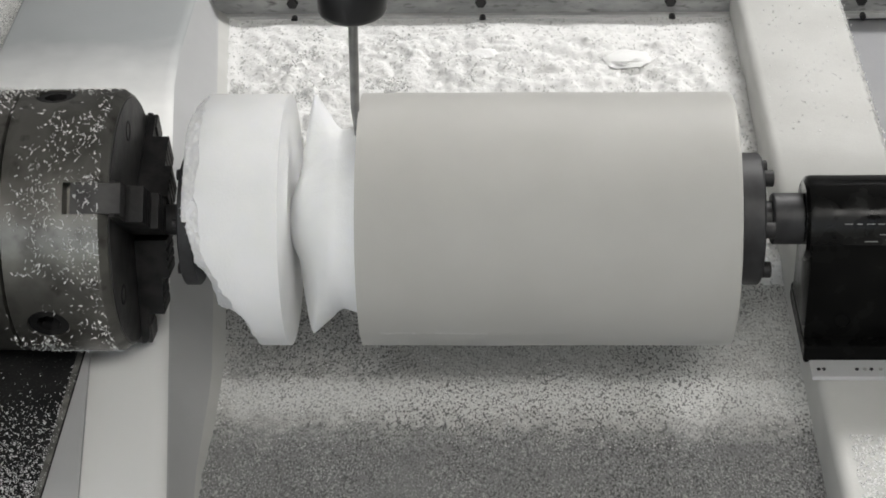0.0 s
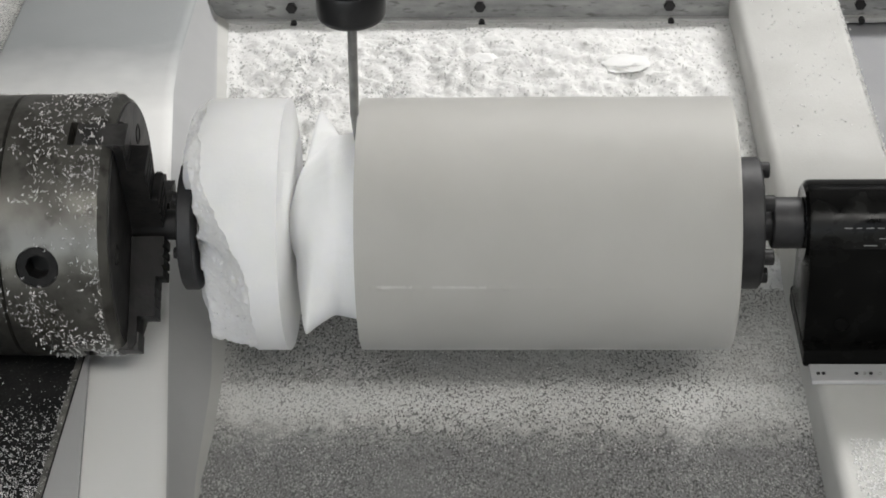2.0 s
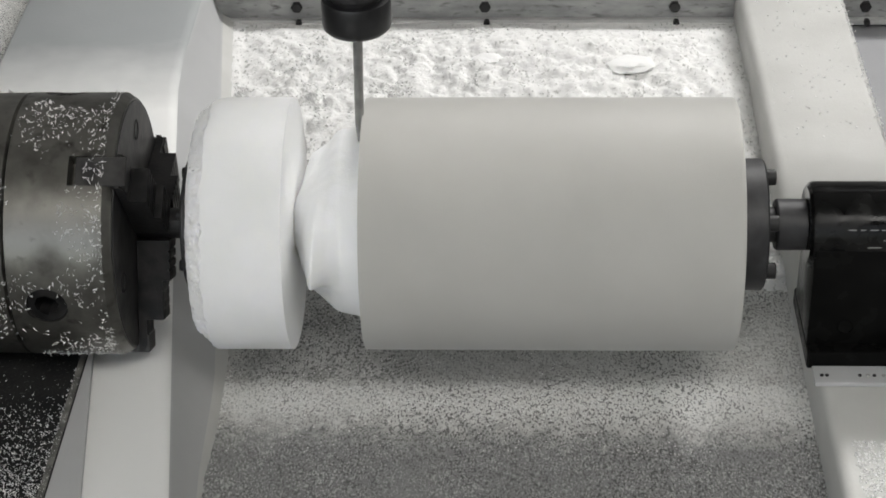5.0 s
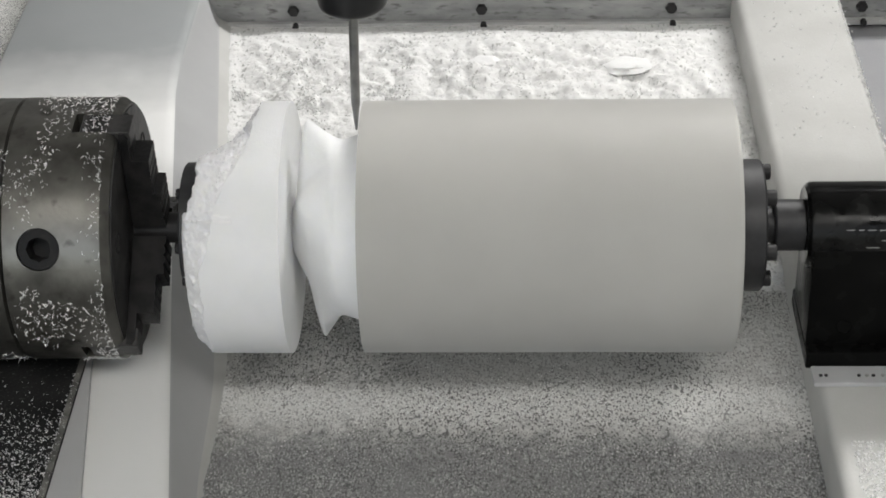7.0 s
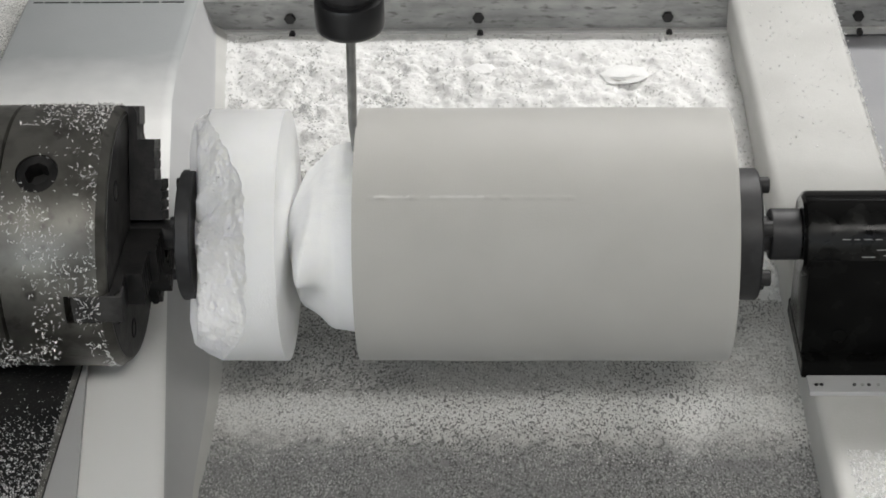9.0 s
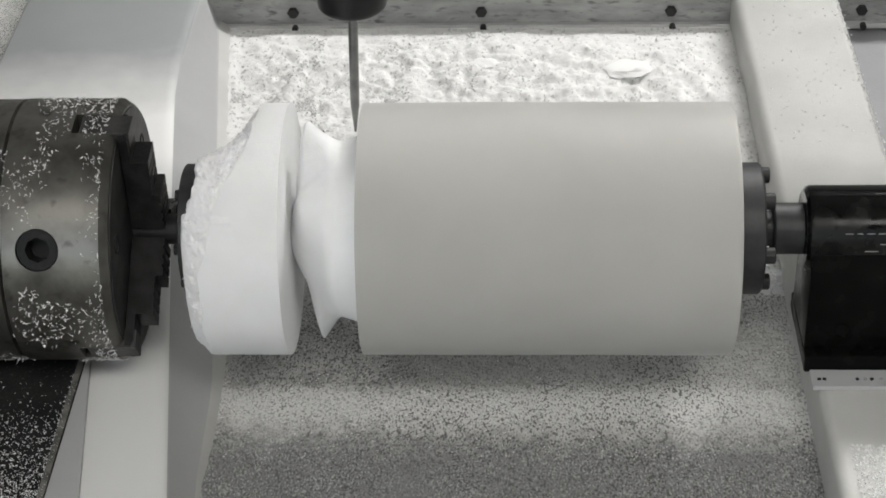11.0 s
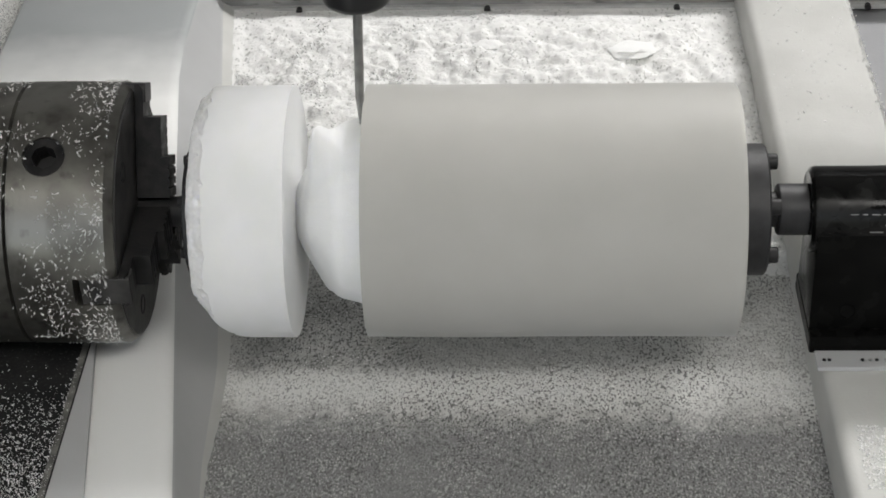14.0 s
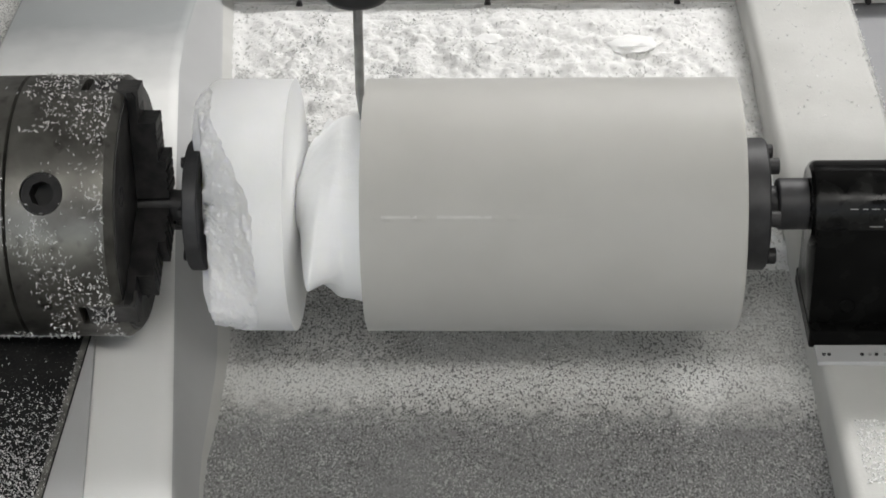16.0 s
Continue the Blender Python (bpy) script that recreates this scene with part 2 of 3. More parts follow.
# ---- mesh helpers ----
def part(name, bm, mat, parent=None, label="", smooth=False):
    me = bpy.data.meshes.new(name)
    bmesh.ops.recalc_face_normals(bm, faces=bm.faces)
    bm.to_mesh(me)
    bm.free()
    me.materials.append(mat)
    if smooth:
        for p in me.polygons:
            p.use_smooth = True
        me.set_sharp_from_angle(angle=radians(32))
    ob = new(name, me)
    ob.parent = parent
    return tagged(ob, label)


def raw(name, verts, faces, mat, parent=None, smooth=True):
    me = bpy.data.meshes.new(name)
    me.from_pydata([tuple(v) for v in verts], [], [tuple(f) for f in faces])
    me.materials.append(mat)
    if smooth:
        me.polygons.foreach_set("use_smooth", [True] * len(me.polygons))
    me.update()
    ob = new(name, me)
    ob.parent = parent
    return ob


def empty(name, m):
    ob = new(name)
    ob.matrix_world = m
    return ob


def box(bm, x0, x1, y0, y1, z0, z1, bevel=0.0, segs=2):
    m = Matrix.LocRotScale(((x0 + x1) / 2, (y0 + y1) / 2, (z0 + z1) / 2), None, (x1 - x0, y1 - y0, z1 - z0))
    made = bmesh.ops.create_cube(bm, size=1, matrix=m)
    if bevel:
        edges = list({e for v in made["verts"] for e in v.link_edges})
        bmesh.ops.bevel(bm, geom=edges, offset=bevel, segments=segs, affect="EDGES", profile=0.5)


def turned(bm, profile, n=96, axis="x"):
    """A body of revolution: profile is a list of (along, radius)."""
    rings = []
    for a, r in profile:
        ring = []
        for k in range(n):
            c, s = math.cos(2 * math.pi * k / n), math.sin(2 * math.pi * k / n)
            ring.append(bm.verts.new((a, r * c, r * s) if axis == "x" else (r * c, r * s, a)))
        rings.append(ring)
    for p, q in zip(rings, rings[1:]):
        for k in range(n):
            bm.faces.new((p[k], p[(k + 1) % n], q[(k + 1) % n], q[k]))
    bm.faces.new(rings[0])
    bm.faces.new(rings[-1])


def cut(ob, cutters):
    """Takes the cutters out of ob, and removes them."""
    for c in cutters:
        mod = ob.modifiers.new("cut", "BOOLEAN")
        mod.operation, mod.object, mod.solver = "DIFFERENCE", c, "EXACT"
    bpy.context.view_layer.update()
    me = bpy.data.meshes.new_from_object(ob.evaluated_get(bpy.context.evaluated_depsgraph_get()))
    ob.modifiers.clear()
    ob.data = me
    for c in cutters:
        bpy.data.objects.remove(c)


def around(angle, r=0.0, x=0.0):
    """A pose on a turning body: z points outwards at the body angle (0 faces the operator, 90 is up), x stays along the axis."""
    a = radians(angle)
    out = Vector((0, -math.cos(a), math.sin(a)))
    ax = Vector((1, 0, 0))
    side = out.cross(ax)
    m = Matrix((ax, side, out)).transposed().to_4x4()
    m.translation = Vector((x, 0, 0)) + out * r
    return m


def chips(name, places, mat, parent=None, size=(0.0008, 0.002), long=1.0, seed=1):
    """Many small foam crumbs, each a four-sided splinter at its place."""
    rng = np.random.default_rng(seed)
    n = len(places)
    corner = np.array([(1, 0, -0.35), (-0.5, 0.87, -0.35), (-0.5, -0.87, -0.35), (0, 0, 0.8)])
    v = np.repeat(corner[None], n, 0) + rng.uniform(-0.35, 0.35, (n, 4, 3))
    v[:, :, 0] *= long
    q = rng.normal(size=(n, 4))
    q /= np.linalg.norm(q, axis=1)[:, None]
    w, x, y, z = q.T
    rot = np.stack([np.stack([1 - 2 * (y * y + z * z), 2 * (x * y - w * z), 2 * (x * z + w * y)], -1),
                    np.stack([2 * (x * y + w * z), 1 - 2 * (x * x + z * z), 2 * (y * z - w * x)], -1),
                    np.stack([2 * (x * z - w * y), 2 * (y * z + w * x), 1 - 2 * (x * x + y * y)], -1)], 1)
    v = np.einsum("nij,nkj->nki", rot, v) * rng.uniform(*size, n)[:, None, None] + np.asarray(places)[:, None, :]
    base = 4 * np.arange(n)[:, None, None]
    f = (base + np.array([(0, 2, 1), (0, 1, 3), (1, 2, 3), (2, 0, 3)])[None]).reshape(-1, 3)
    return raw(name, v.reshape(-1, 3), f.tolist(), mat, parent, smooth=False)


def lumps(x, y, s, seed=0.0):
    return noise.fractal(Vector((x * s, y * s, seed)), 1.0, 2.0, 4)


# ---- the hall, closed round the machine ----
def hall():
    def slab(name, mat, *b):
        bm = bmesh.new()
        box(bm, *b)
        return tagged(part(name, bm, mat), kind="structure")
    slab("floor", CONCRETE, -5, 5, -5, 3.5, -0.85, -0.75)
    slab("ceiling", WALL, -5, 5, -5, 3.5, 4.6, 4.7)
    slab("wall_west", WALL, -5.2, -5, -5, 3.5, -0.75, 4.6)
    slab("wall_east", WALL, 5, 5.2, -5, 3.5, -0.75, 4.6)
    south = slab("wall_south", WALL, -5, 5, -5.2, -5, -0.75, 4.6)
    north = slab("wall_north", WALL, -5, 5, 3.5, 3.7, -0.75, 4.6)
    bm = bmesh.new()
    box(bm, -0.2, 3.4, 3.4, 3.8, 3.58, 3.92)
    cut(north, [part("opening", bm, WALL)])
    bm = bmesh.new()
    box(bm, -4.7, 0.1, -5.3, -4.9, -0.8, 3.4)
    cut(south, [part("opening", bm, WALL)])
    bm = bmesh.new()
    for x in (-0.2, 0.98, 2.16, 3.34):
        box(bm, x, x + 0.06, 3.56, 3.62, 3.58, 3.92)
    for z in (3.58, 3.88):
        box(bm, -0.14, 3.34, 3.565, 3.615, z, z + 0.04)
    tagged(part("window_1", bm, PAINT), "white-painted window band high in the hall wall", kind="structure")
    tilt = look((0.42, -2.15, 2.68), (0.0, 0.0, 0.1))
    lamp = tagged(empty("ceiling_light", tilt), "broad hanging shop lamp with a white housing", "lamp")
    bm = bmesh.new()
    box(bm, -1.25, 1.25, -0.40, 0.40, 0.03, 0.09, 0.01)
    part("housing", bm, PAINT, lamp)
    bm = bmesh.new()
    box(bm, -1.2, 1.2, -0.35, 0.35, 0.012, 0.03)
    part("diffuser", bm, LAMP, lamp, "glowing white lamp cover")
    for x in (-0.9, 0.9):
        foot = tilt @ Vector((x, 0, 0.085))
        bm = bmesh.new()
        box(bm, -0.004, 0.004, -0.004, 0.004, 0.0, 4.6 - foot.z)
        part("rod", bm, STEEL, lamp).matrix_basis = tilt.inverted() @ Matrix.Translation(foot)


# ---- machine bed ----
def left_edge(y):
    """The inner edge of the broad frame's deck; it runs out towards the operator."""
    return float(np.interp(y, (-0.9, -0.194, 0.239, 0.40, 0.46, 0.75), (-0.10, -0.193, -0.253, -0.274, -0.278, -0.278)))


def left_mid(y):
    """Where the steep flank of the deck meets the dusty drift at its foot."""
    return float(np.interp(y, (-0.9, -0.137, -0.014, 0.335, 0.64, 0.75), (-0.10, -0.187, -0.19, -0.231, -0.267, -0.27)))


def left_foot(y):
    return float(np.interp(y, (-0.9, -0.137, -0.07, 0.03, 0.335, 0.51, 0.61, 0.75), (-0.097, -0.184, -0.180, -0.182, -0.217, -0.237, -0.249, -0.262)))


def heap_front(x):
    """The y where the white, thicker bed changes to the grey tray colour; it reaches further along the frame bar."""
    return float(np.interp(x, (-0.3, 0.17, 0.235, 0.3), (0.345, 0.345, 0.14, 0.12))) + 0.004 * lumps(x, 0, 30)


def bed_height(x, y):
    """Thickness of the chips on the tray: a heap behind the work, thin dust in front."""
    t = min(1, max(0, (y - heap_front(x)) / 0.05))
    low = min(1, max(0.0, (0.624 - y) / 0.07))
    h = 0.0012 * (1 + lumps(x, y, 60)) * (1 - t) + t * (low * (0.008 + 0.008 * lumps(x, y, 13, 3.0) + 0.006 * lumps(x, y, 48, 5.0) + 0.0022 * lumps(x, y, 150, 8.0)) + (1 - low) * 0.003)
    d = x - left_foot(y)
    h *= min(1, max(0.12, d / 0.03))
    return max(h, 0.0002) + 0.004 * math.exp(-(max(d, 0) / 0.008) ** 2)


def bed():
    bm = bmesh.new()
    box(bm, -0.9, 0.75, -0.9, 0.95, -0.75, -0.03, 0.01)
    tagged(part("machine_bed", bm, GREY), "grey painted machine bed on the workshop floor", "machine bed", kind="structure")
    nx, ny = 260, 600
    xs, ys = np.linspace(-0.30, 0.32, nx), np.linspace(-0.88, 0.64, ny)
    verts = [(x, y, bed_height(x, y)) for y in ys for x in xs]
    faces = [(j * nx + i, j * nx + i + 1, (j + 1) * nx + i + 1, (j + 1) * nx + i) for j in range(ny - 1) for i in range(nx - 1)]
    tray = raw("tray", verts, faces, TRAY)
    tray.data.materials.append(HEAP)
    edge = [heap_front(x) for x in xs]
    tray.data.polygons.foreach_set("material_index", [1 if verts[f[0]][1] > edge[f[0] % nx] + 0.006 * lumps(*verts[f[0]][:2], 60) else 0 for f in faces])
    tagged(tray, "grey tray covered with white foam dust", "tray", kind="structure")
    rng = np.random.default_rng(4)
    pts = []
    spots = [(1500, rng.uniform(-0.09, 0.14, 1500)), (3500, rng.normal(-0.024, 0.014, 3500)), (2500, rng.normal(0.34, 0.02, 2500))]
    for n, ys2 in spots:
        for x, y in zip(rng.uniform(-0.27, 0.29, n), ys2):
            if x > left_foot(y):
                pts.append((x, y, bed_height(x, y) + 0.0004))
    tagged(chips("foam_chips", pts, CHIP, size=(0.0003, 0.0010), seed=5), "white foam chips strewn over the tray", "chips", kind="stuff")
    pts = []
    while len(pts) < 5200:
        x, y = rng.uniform(-0.27, 0.289), rng.uniform(0.13, 0.615)
        if x > left_foot(y) and y > heap_front(x) + 0.01 and lumps(x, y, 22, 9.0) - 1.6 * max(0, y - 0.36) - 0.8 * (x + 0.2) * (y > 0.42) > rng.normal(0.12, 0.14):
            pts.append((x, y, bed_height(x, y) + rng.uniform(0.0002, 0.0014)))
    tagged(chips("heap_flakes", pts, CHIP, size=(0.0007, 0.0022), seed=6), "white foam flakes heaped at the back of the tray", "chips", kind="stuff")


def left_frame():
    """Broad painted deck under the headstock, with a rounded flank down to the tray."""
    ys = np.concatenate([np.linspace(-0.88, 0.36, 42), np.linspace(0.38, 0.48, 16), np.linspace(0.5, 0.72, 8)])
    prof = []
    for y in ys:
        a, m, b = left_edge(y), left_mid(y), left_foot(y)
        row = [(-0.465, -0.03), (-0.465, BAR_TOP - 0.004), (-0.461, BAR_TOP)]
        row += [(a - 0.012, BAR_TOP), (a - 0.006, BAR_TOP - 0.0006), (a - 0.002, BAR_TOP - 0.003), (a, BAR_TOP - 0.007)]
        row += [(m - 0.002, 0.0135), (m + 0.001, 0.0105), (b + 0.001, 0.0025), (b + 0.0015, -0.004), (b + 0.0015, -0.03)]
        prof.append([(x, float(y), z) for x, z in row])
    n = len(prof[0])
    verts = [v for row in prof for v in row]
    faces = [(j * n + i, j * n + i + 1, (j + 1) * n + i + 1, (j + 1) * n + i) for j in range(len(prof) - 1) for i in range(n - 1)]
    faces += [tuple(range(n)), tuple(range(len(verts) - 1, len(verts) - n - 1, -1))]
    ob = raw("frame_deck", verts, faces, DECK)
    ob.data.set_sharp_from_angle(angle=radians(50))
    ob.data.materials.append(FLANK)
    ob.data.materials.append(PAINT_DUSTY)
    cols = [0, 0, 0, 0, 0, 1, 1, 1, 2, 2, 2]
    ob.data.polygons.foreach_set("material_index", [cols[k % (n - 1)] if len(f) == 4 else 0 for k, f in enumerate(faces)])
    tagged(ob, "broad white painted machine frame deck with rounded flank", "machine frame", kind="structure")
    seam = bmesh.new()
    rng = np.random.default_rng(3)
    x = -0.455
    while x < -0.30:
        w = rng.uniform(0.008, 0.03)
        box(seam, x, x + w, 0.6105, 0.6125, BAR_TOP - 0.002, BAR_TOP + 0.0006)
        x += w + rng.uniform(0.001, 0.004)
    tagged(part("trim", seam, DARK), "dark worn seam across the frame deck", kind="structure")
    bm = bmesh.new()
    box(bm, -0.9, -0.466, -0.9, 0.95, -0.03, -0.002)
    tagged(part("side_tray", bm, TRAY), "dusty side tray beside the frame", "tray", kind="structure")


def right_bar():
    bm = bmesh.new()
    box(bm, 0.287, 0.396, -0.88, 0.72, -0.03, BAR_TOP, 0.009, 4)
    ob = part("frame_bar", bm, PAINT_DUSTY, smooth=True)
    tagged(ob, "white painted steel frame bar dusted with foam", "machine frame", kind="structure")
    rng = np.random.default_rng(8)
    pts = [(rng.uniform(0.296, 0.39), rng.uniform(0.30, 0.66), BAR_TOP + 0.0002) for _ in range(160)]
    pts += [(0.392 + rng.normal(0, 0.0015), rng.uniform(0.2, 0.66), BAR_TOP - 0.001) for _ in range(420)]
    pts += [(rng.uniform(0.30, 0.36), rng.uniform(-0.2, -0.13), BAR_TOP + 0.0004) for _ in range(1500)]
    tagged(chips("bar_dust", pts, CHIP, size=(0.0005, 0.0016), seed=9), "white foam crumbs lying on the frame bar", "chips", kind="stuff")
    bm = bmesh.new()
    box(bm, 0.397, 0.75, -0.9, 0.95, -0.03, -0.004)
    tagged(part("side_tray", bm, GREY), "smooth grey side tray beside the frame bar", "tray", kind="structure")


def rear_rail():
    rail = tagged(empty("rear_rail", pose(0, 0.632, 0)), "dull steel angle rail bolted along the back of the tray", "rail")
    bm = bmesh.new()
    box(bm, -0.284, 0.74, 0.0, 0.008, 0.0062, 0.040)
    part("web", bm, STEEL, rail)
    bm = bmesh.new()
    box(bm, -0.284, 0.74, -0.006, 0.02, 0.0, 0.0061, 0.0006)
    part("foot_flange", bm, LIP, rail, "dusty pale foot of the rail")
    bm = bmesh.new()
    box(bm, -0.284, 0.74, 0.009, 0.25, 0.0, 0.034, 0.002)
    part("backing", bm, GREY, rail, "dark dusty plate behind the rail")
    for k in range(5):
        x = -0.184 + 0.2035 * k
        bm = bmesh.new()
        turned(bm, [(0.0, 0.0062), (0.004, 0.0062), (0.005, 0.0054)], 6, "z")
        bolt = part("bolt", bm, BLACK, rail, "black hexagon bolt head")
        bolt.matrix_basis = pose(x, 0.0, 0.020, 90, 0, 0)
        bm = bmesh.new()
        turned(bm, [(0.0, 0.0035), (0.006, 0.0035), (0.0068, 0.0028)], 10, "z")
        tip = part("bolt_end", bm, BLACK, rail, "black bolt end")
        tip.matrix_basis = pose(x + 0.002, -0.0045, 0.004, 90, 0, 0)


# ---- headstock and chuck ----
X_FACE = -0.2385


def headstock():
    hs = tagged(empty("headstock", pose(-0.45, 0, BAR_TOP)), "black rotary headstock standing on the frame deck", "headstock")
    bm = bmesh.new()
    box(bm, -0.30, 0.1695, -0.42, 0.10, 0.0003, 0.010, 0.002)
    part("base_plate", bm, PLATE, hs, "black base plate strewn with foam chips")
    bm = bmesh.new()
    box(bm, 0.1645, 0.1693, -0.42, -0.02, 0.0102, 0.0112, 0.0003, 1)
    part("worn_edge", bm, EDGE, hs, "worn dusty edge of the base plate")
    # thin grey wedge laid on the deck to stand for the shadow by the plate
    bm = bmesh.new()
    tri = [(0.1698, -0.02), (0.1698, -0.42), (0.222, -0.42)]
    lo, hi = ([bm.verts.new((x, y, 0.0003 + k * (0.0085 if x < 0.17 else 0.0008))) for x, y in tri] for k in (0, 1))
    bm.faces.new(lo)
    bm.faces.new(hi)
    for k in range(3):
        bm.faces.new((lo[k], lo[(k + 1) % 3], hi[(k + 1) % 3], hi[k]))
    part("shadow_wedge", bm, FLANK, hs, "grey wedge on the deck in place of the shadow by the base plate")
    bm = bmesh.new()
    box(bm, -0.30, 0.070, -0.13, 0.13, 0.0105, 0.235, 0.012)
    part("body", bm, BLACK, hs)
    bm = bmesh.new()
    turned(bm, [(0.0705, 0.07), (0.085, 0.07)], 64)
    ob = part("spindle_nose", bm, BLACK, hs, smooth=True)
    ob.matrix_basis = pose(0, 0, AXIS - BAR_TOP)
    rng = np.random.default_rng(12)
    pts = []
    while len(pts) < 17000:
        x, y = rng.uniform(-0.08, 0.169), rng.uniform(-0.30, -0.06)
        if rng.uniform() < min(1, max(0.03, (-y - 0.085) * 7)) + 0.5 * (x > 0.163):
            pts.append((x, y, 0.0108))
    tagged(chips("foam_dust", pts, CHIP, hs, size=(0.00015, 0.0006), long=2.6, seed=13), kind="stuff")


def jaw(parent, angle):
    """A stepped jaw on its master jaw; it climbs towards the axis."""
    steps = [(0.012, 0.043, 0.0272), (0.043, 0.0735, 0.0215), (0.0735, 0.0935, 0.0085)]
    bm = bmesh.new()
    outline = [(0.002, 0.012)]
    for r0, r1, h in steps:
        n = 3 if h > 0.02 else 0
        outline.append((h, r0))
        for k in range(n):
            g = r0 + (r1 - r0) * (0.22 + 0.24 * k)
            cutin = 0.0014 if h > 0.025 else 0.0005
            outline += [(h, g), (h - cutin, g + 0.0005), (h - cutin, g + 0.0018), (h, g + 0.0023)]
        outline.append((h, r1))
    outline += [(0.0055, 0.0985), (0.002, 0.0985)]
    lo, hi = ([bm.verts.new((X_FACE + a, s, r)) for a, r in outline] for s in (-0.0135, 0.0135))
    bm.faces.new(lo)
    bm.faces.new(hi)
    for k in range(len(outline)):
        k2 = (k + 1) % len(outline)
        bm.faces.new((lo[k], lo[k2], hi[k2], hi[k]))
    j = part("jaw", bm, JAW, parent, "black stepped clamping jaw")
    j.matrix_basis = around(angle)
    bm = bmesh.new()
    box(bm, -0.2655, X_FACE + 0.010, -0.0115, 0.0115, 0.085, 0.0990, 0.0006, 1)
    part("master_jaw", bm, CHUCK_FACE, j, "oily steel slide of the jaw")


def chuck():
    ch = tagged(empty("lathe_chuck", pose(0, 0, AXIS)), "round oily steel three-jaw chuck speckled with foam chips", "chuck")
    bm = bmesh.new()
    turned(bm, [(-0.3165, 0.098), (-0.3155, 0.1005), (X_FACE - 0.0062, 0.1005), (X_FACE - 0.0054, 0.0996), (X_FACE - 0.0008, 0.0968), (X_FACE, 0.0955)], 160)
    body = part("body", bm, CHUCK)
    cutters = []
    for k in range(3):
        a = VIEW + 120 * k
        bm = bmesh.new()
        box(bm, -0.2705, X_FACE + 0.01, -0.0118, 0.0118, 0.0846, 0.12)
        c = part("cutter", bm, DARK)
        c.matrix_world = around(a)
        cutters.append(c)
        bm = bmesh.new()
        turned(bm, [(0.078, 0.0158), (0.12, 0.0158)], 36, "z")
        c = part("cutter", bm, DARK)
        c.matrix_world = around(a + 60, 0, -0.2895)
        cutters.append(c)
    cut(body, cutters)
    body.parent = ch
    for p in body.data.polygons:
        p.use_smooth = True
    body.data.set_sharp_from_angle(angle=radians(28))
    bm = bmesh.new()
    turned(bm, [(-0.366, 0.1), (-0.3185, 0.1002), (-0.3178, 0.0985), (-0.3167, 0.0965)], 128)
    part("back_plate", bm, CHUCK, ch, smooth=True)
    bm = bmesh.new()
    turned(bm, [(X_FACE + 0.0003, 0.0945), (X_FACE + 0.0012, 0.094), (X_FACE + 0.0012, 0.03)], 96)
    part("face_ring", bm, CHUCK_FACE, ch, "dark oily steel face", smooth=True)
    for k in range(3):
        a = VIEW + 120 * k
        jaw(ch, a)
        bm = bmesh.new()
        bmesh.ops.create_cone(bm, segments=36, radius1=0.0156, radius2=0.0150, depth=0.02, cap_ends=True)
        pin = part("key_socket", bm, JAW, None, "steel key socket with a dark hole", smooth=True)
        bm = bmesh.new()
        turned(bm, [(-0.008, 0.0092), (0.03, 0.0092)], 8, "z")
        c = part("cutter", bm, DARK)
        cut(pin, [c])
        pin.parent = ch
        pin.matrix_basis = around(a + 60, 0.0885, -0.2895)
        bm = bmesh.new()
        turned(bm, [(-0.0078, 0.0091), (-0.0070, 0.0091)], 8, "z")
        part("socket_floor", bm, DARK, pin)
    for k in range(3):
        bm = bmesh.new()
        turned(bm, [(X_FACE - 0.004, 0.0078), (X_FACE + 0.0018, 0.0078), (X_FACE + 0.0018, 0.006), (X_FACE - 0.003, 0.0058)], 24)
        s = part("face_screw", bm, DARK, ch)
        s.matrix_basis = around(VIEW + 60 + 120 * k, 0.072)
    rng = np.random.default_rng(20)
    pts = []
    for _ in range(450):
        pts.append(tuple(around(rng.uniform(0, 360), 0.1006, X_FACE - 0.0062 - abs(rng.normal(0, 0.006))).translation))
    while len(pts) < 2800:
        x, a = rng.uniform(-0.365, X_FACE - 0.0062), rng.uniform(0, 360)
        d = (a - VIEW + 60) % 120 - 60
        on_slot = abs(d) < 7 and -0.272 < x < -0.262
        on_socket = math.hypot(x + 0.2895, radians(60 - abs(d)) * 0.1005) < 0.0135
        if on_slot or on_socket:
            continue
        if lumps(x * 1.0, a / 360 * 0.6, 16, 2.0) + rng.normal(0, 0.12) > 0.08 + 0.12 * (x < -0.30):
            pts.append(tuple(around(a, 0.1006, x).translation))
    tagged(chips("foam_dust", pts, CHIP, ch, size=(0.00022, 0.0007), long=5.0, seed=21), "white foam shavings stuck to the oily steel", kind="stuff")
    bm = bmesh.new()
    turned(bm, [(X_FACE + 0.0013, 0.0118), (-0.1970, 0.0118)], 48)
    part("shaft", bm, BLACK, ch, "dark shaft gripped by the jaws", smooth=True)
    bm = bmesh.new()
    turned(bm, [(-0.1968, 0.049), (-0.1958, 0.0502), (-0.1865, 0.0502), (-0.1855, 0.049)], 96)
    part("drive_flange", bm, FLANGE, ch, "dark grey round steel flange", smooth=True)
    for k in range(6):
        bm = bmesh.new()
        turned(bm, [(-0.2005, 0.0042), (-0.1969, 0.0046)], 12)
        b = part("flange_bolt", bm, BLACK, ch)
        b.matrix_basis = around(20 + 60 * k, 0.041)
    return ch


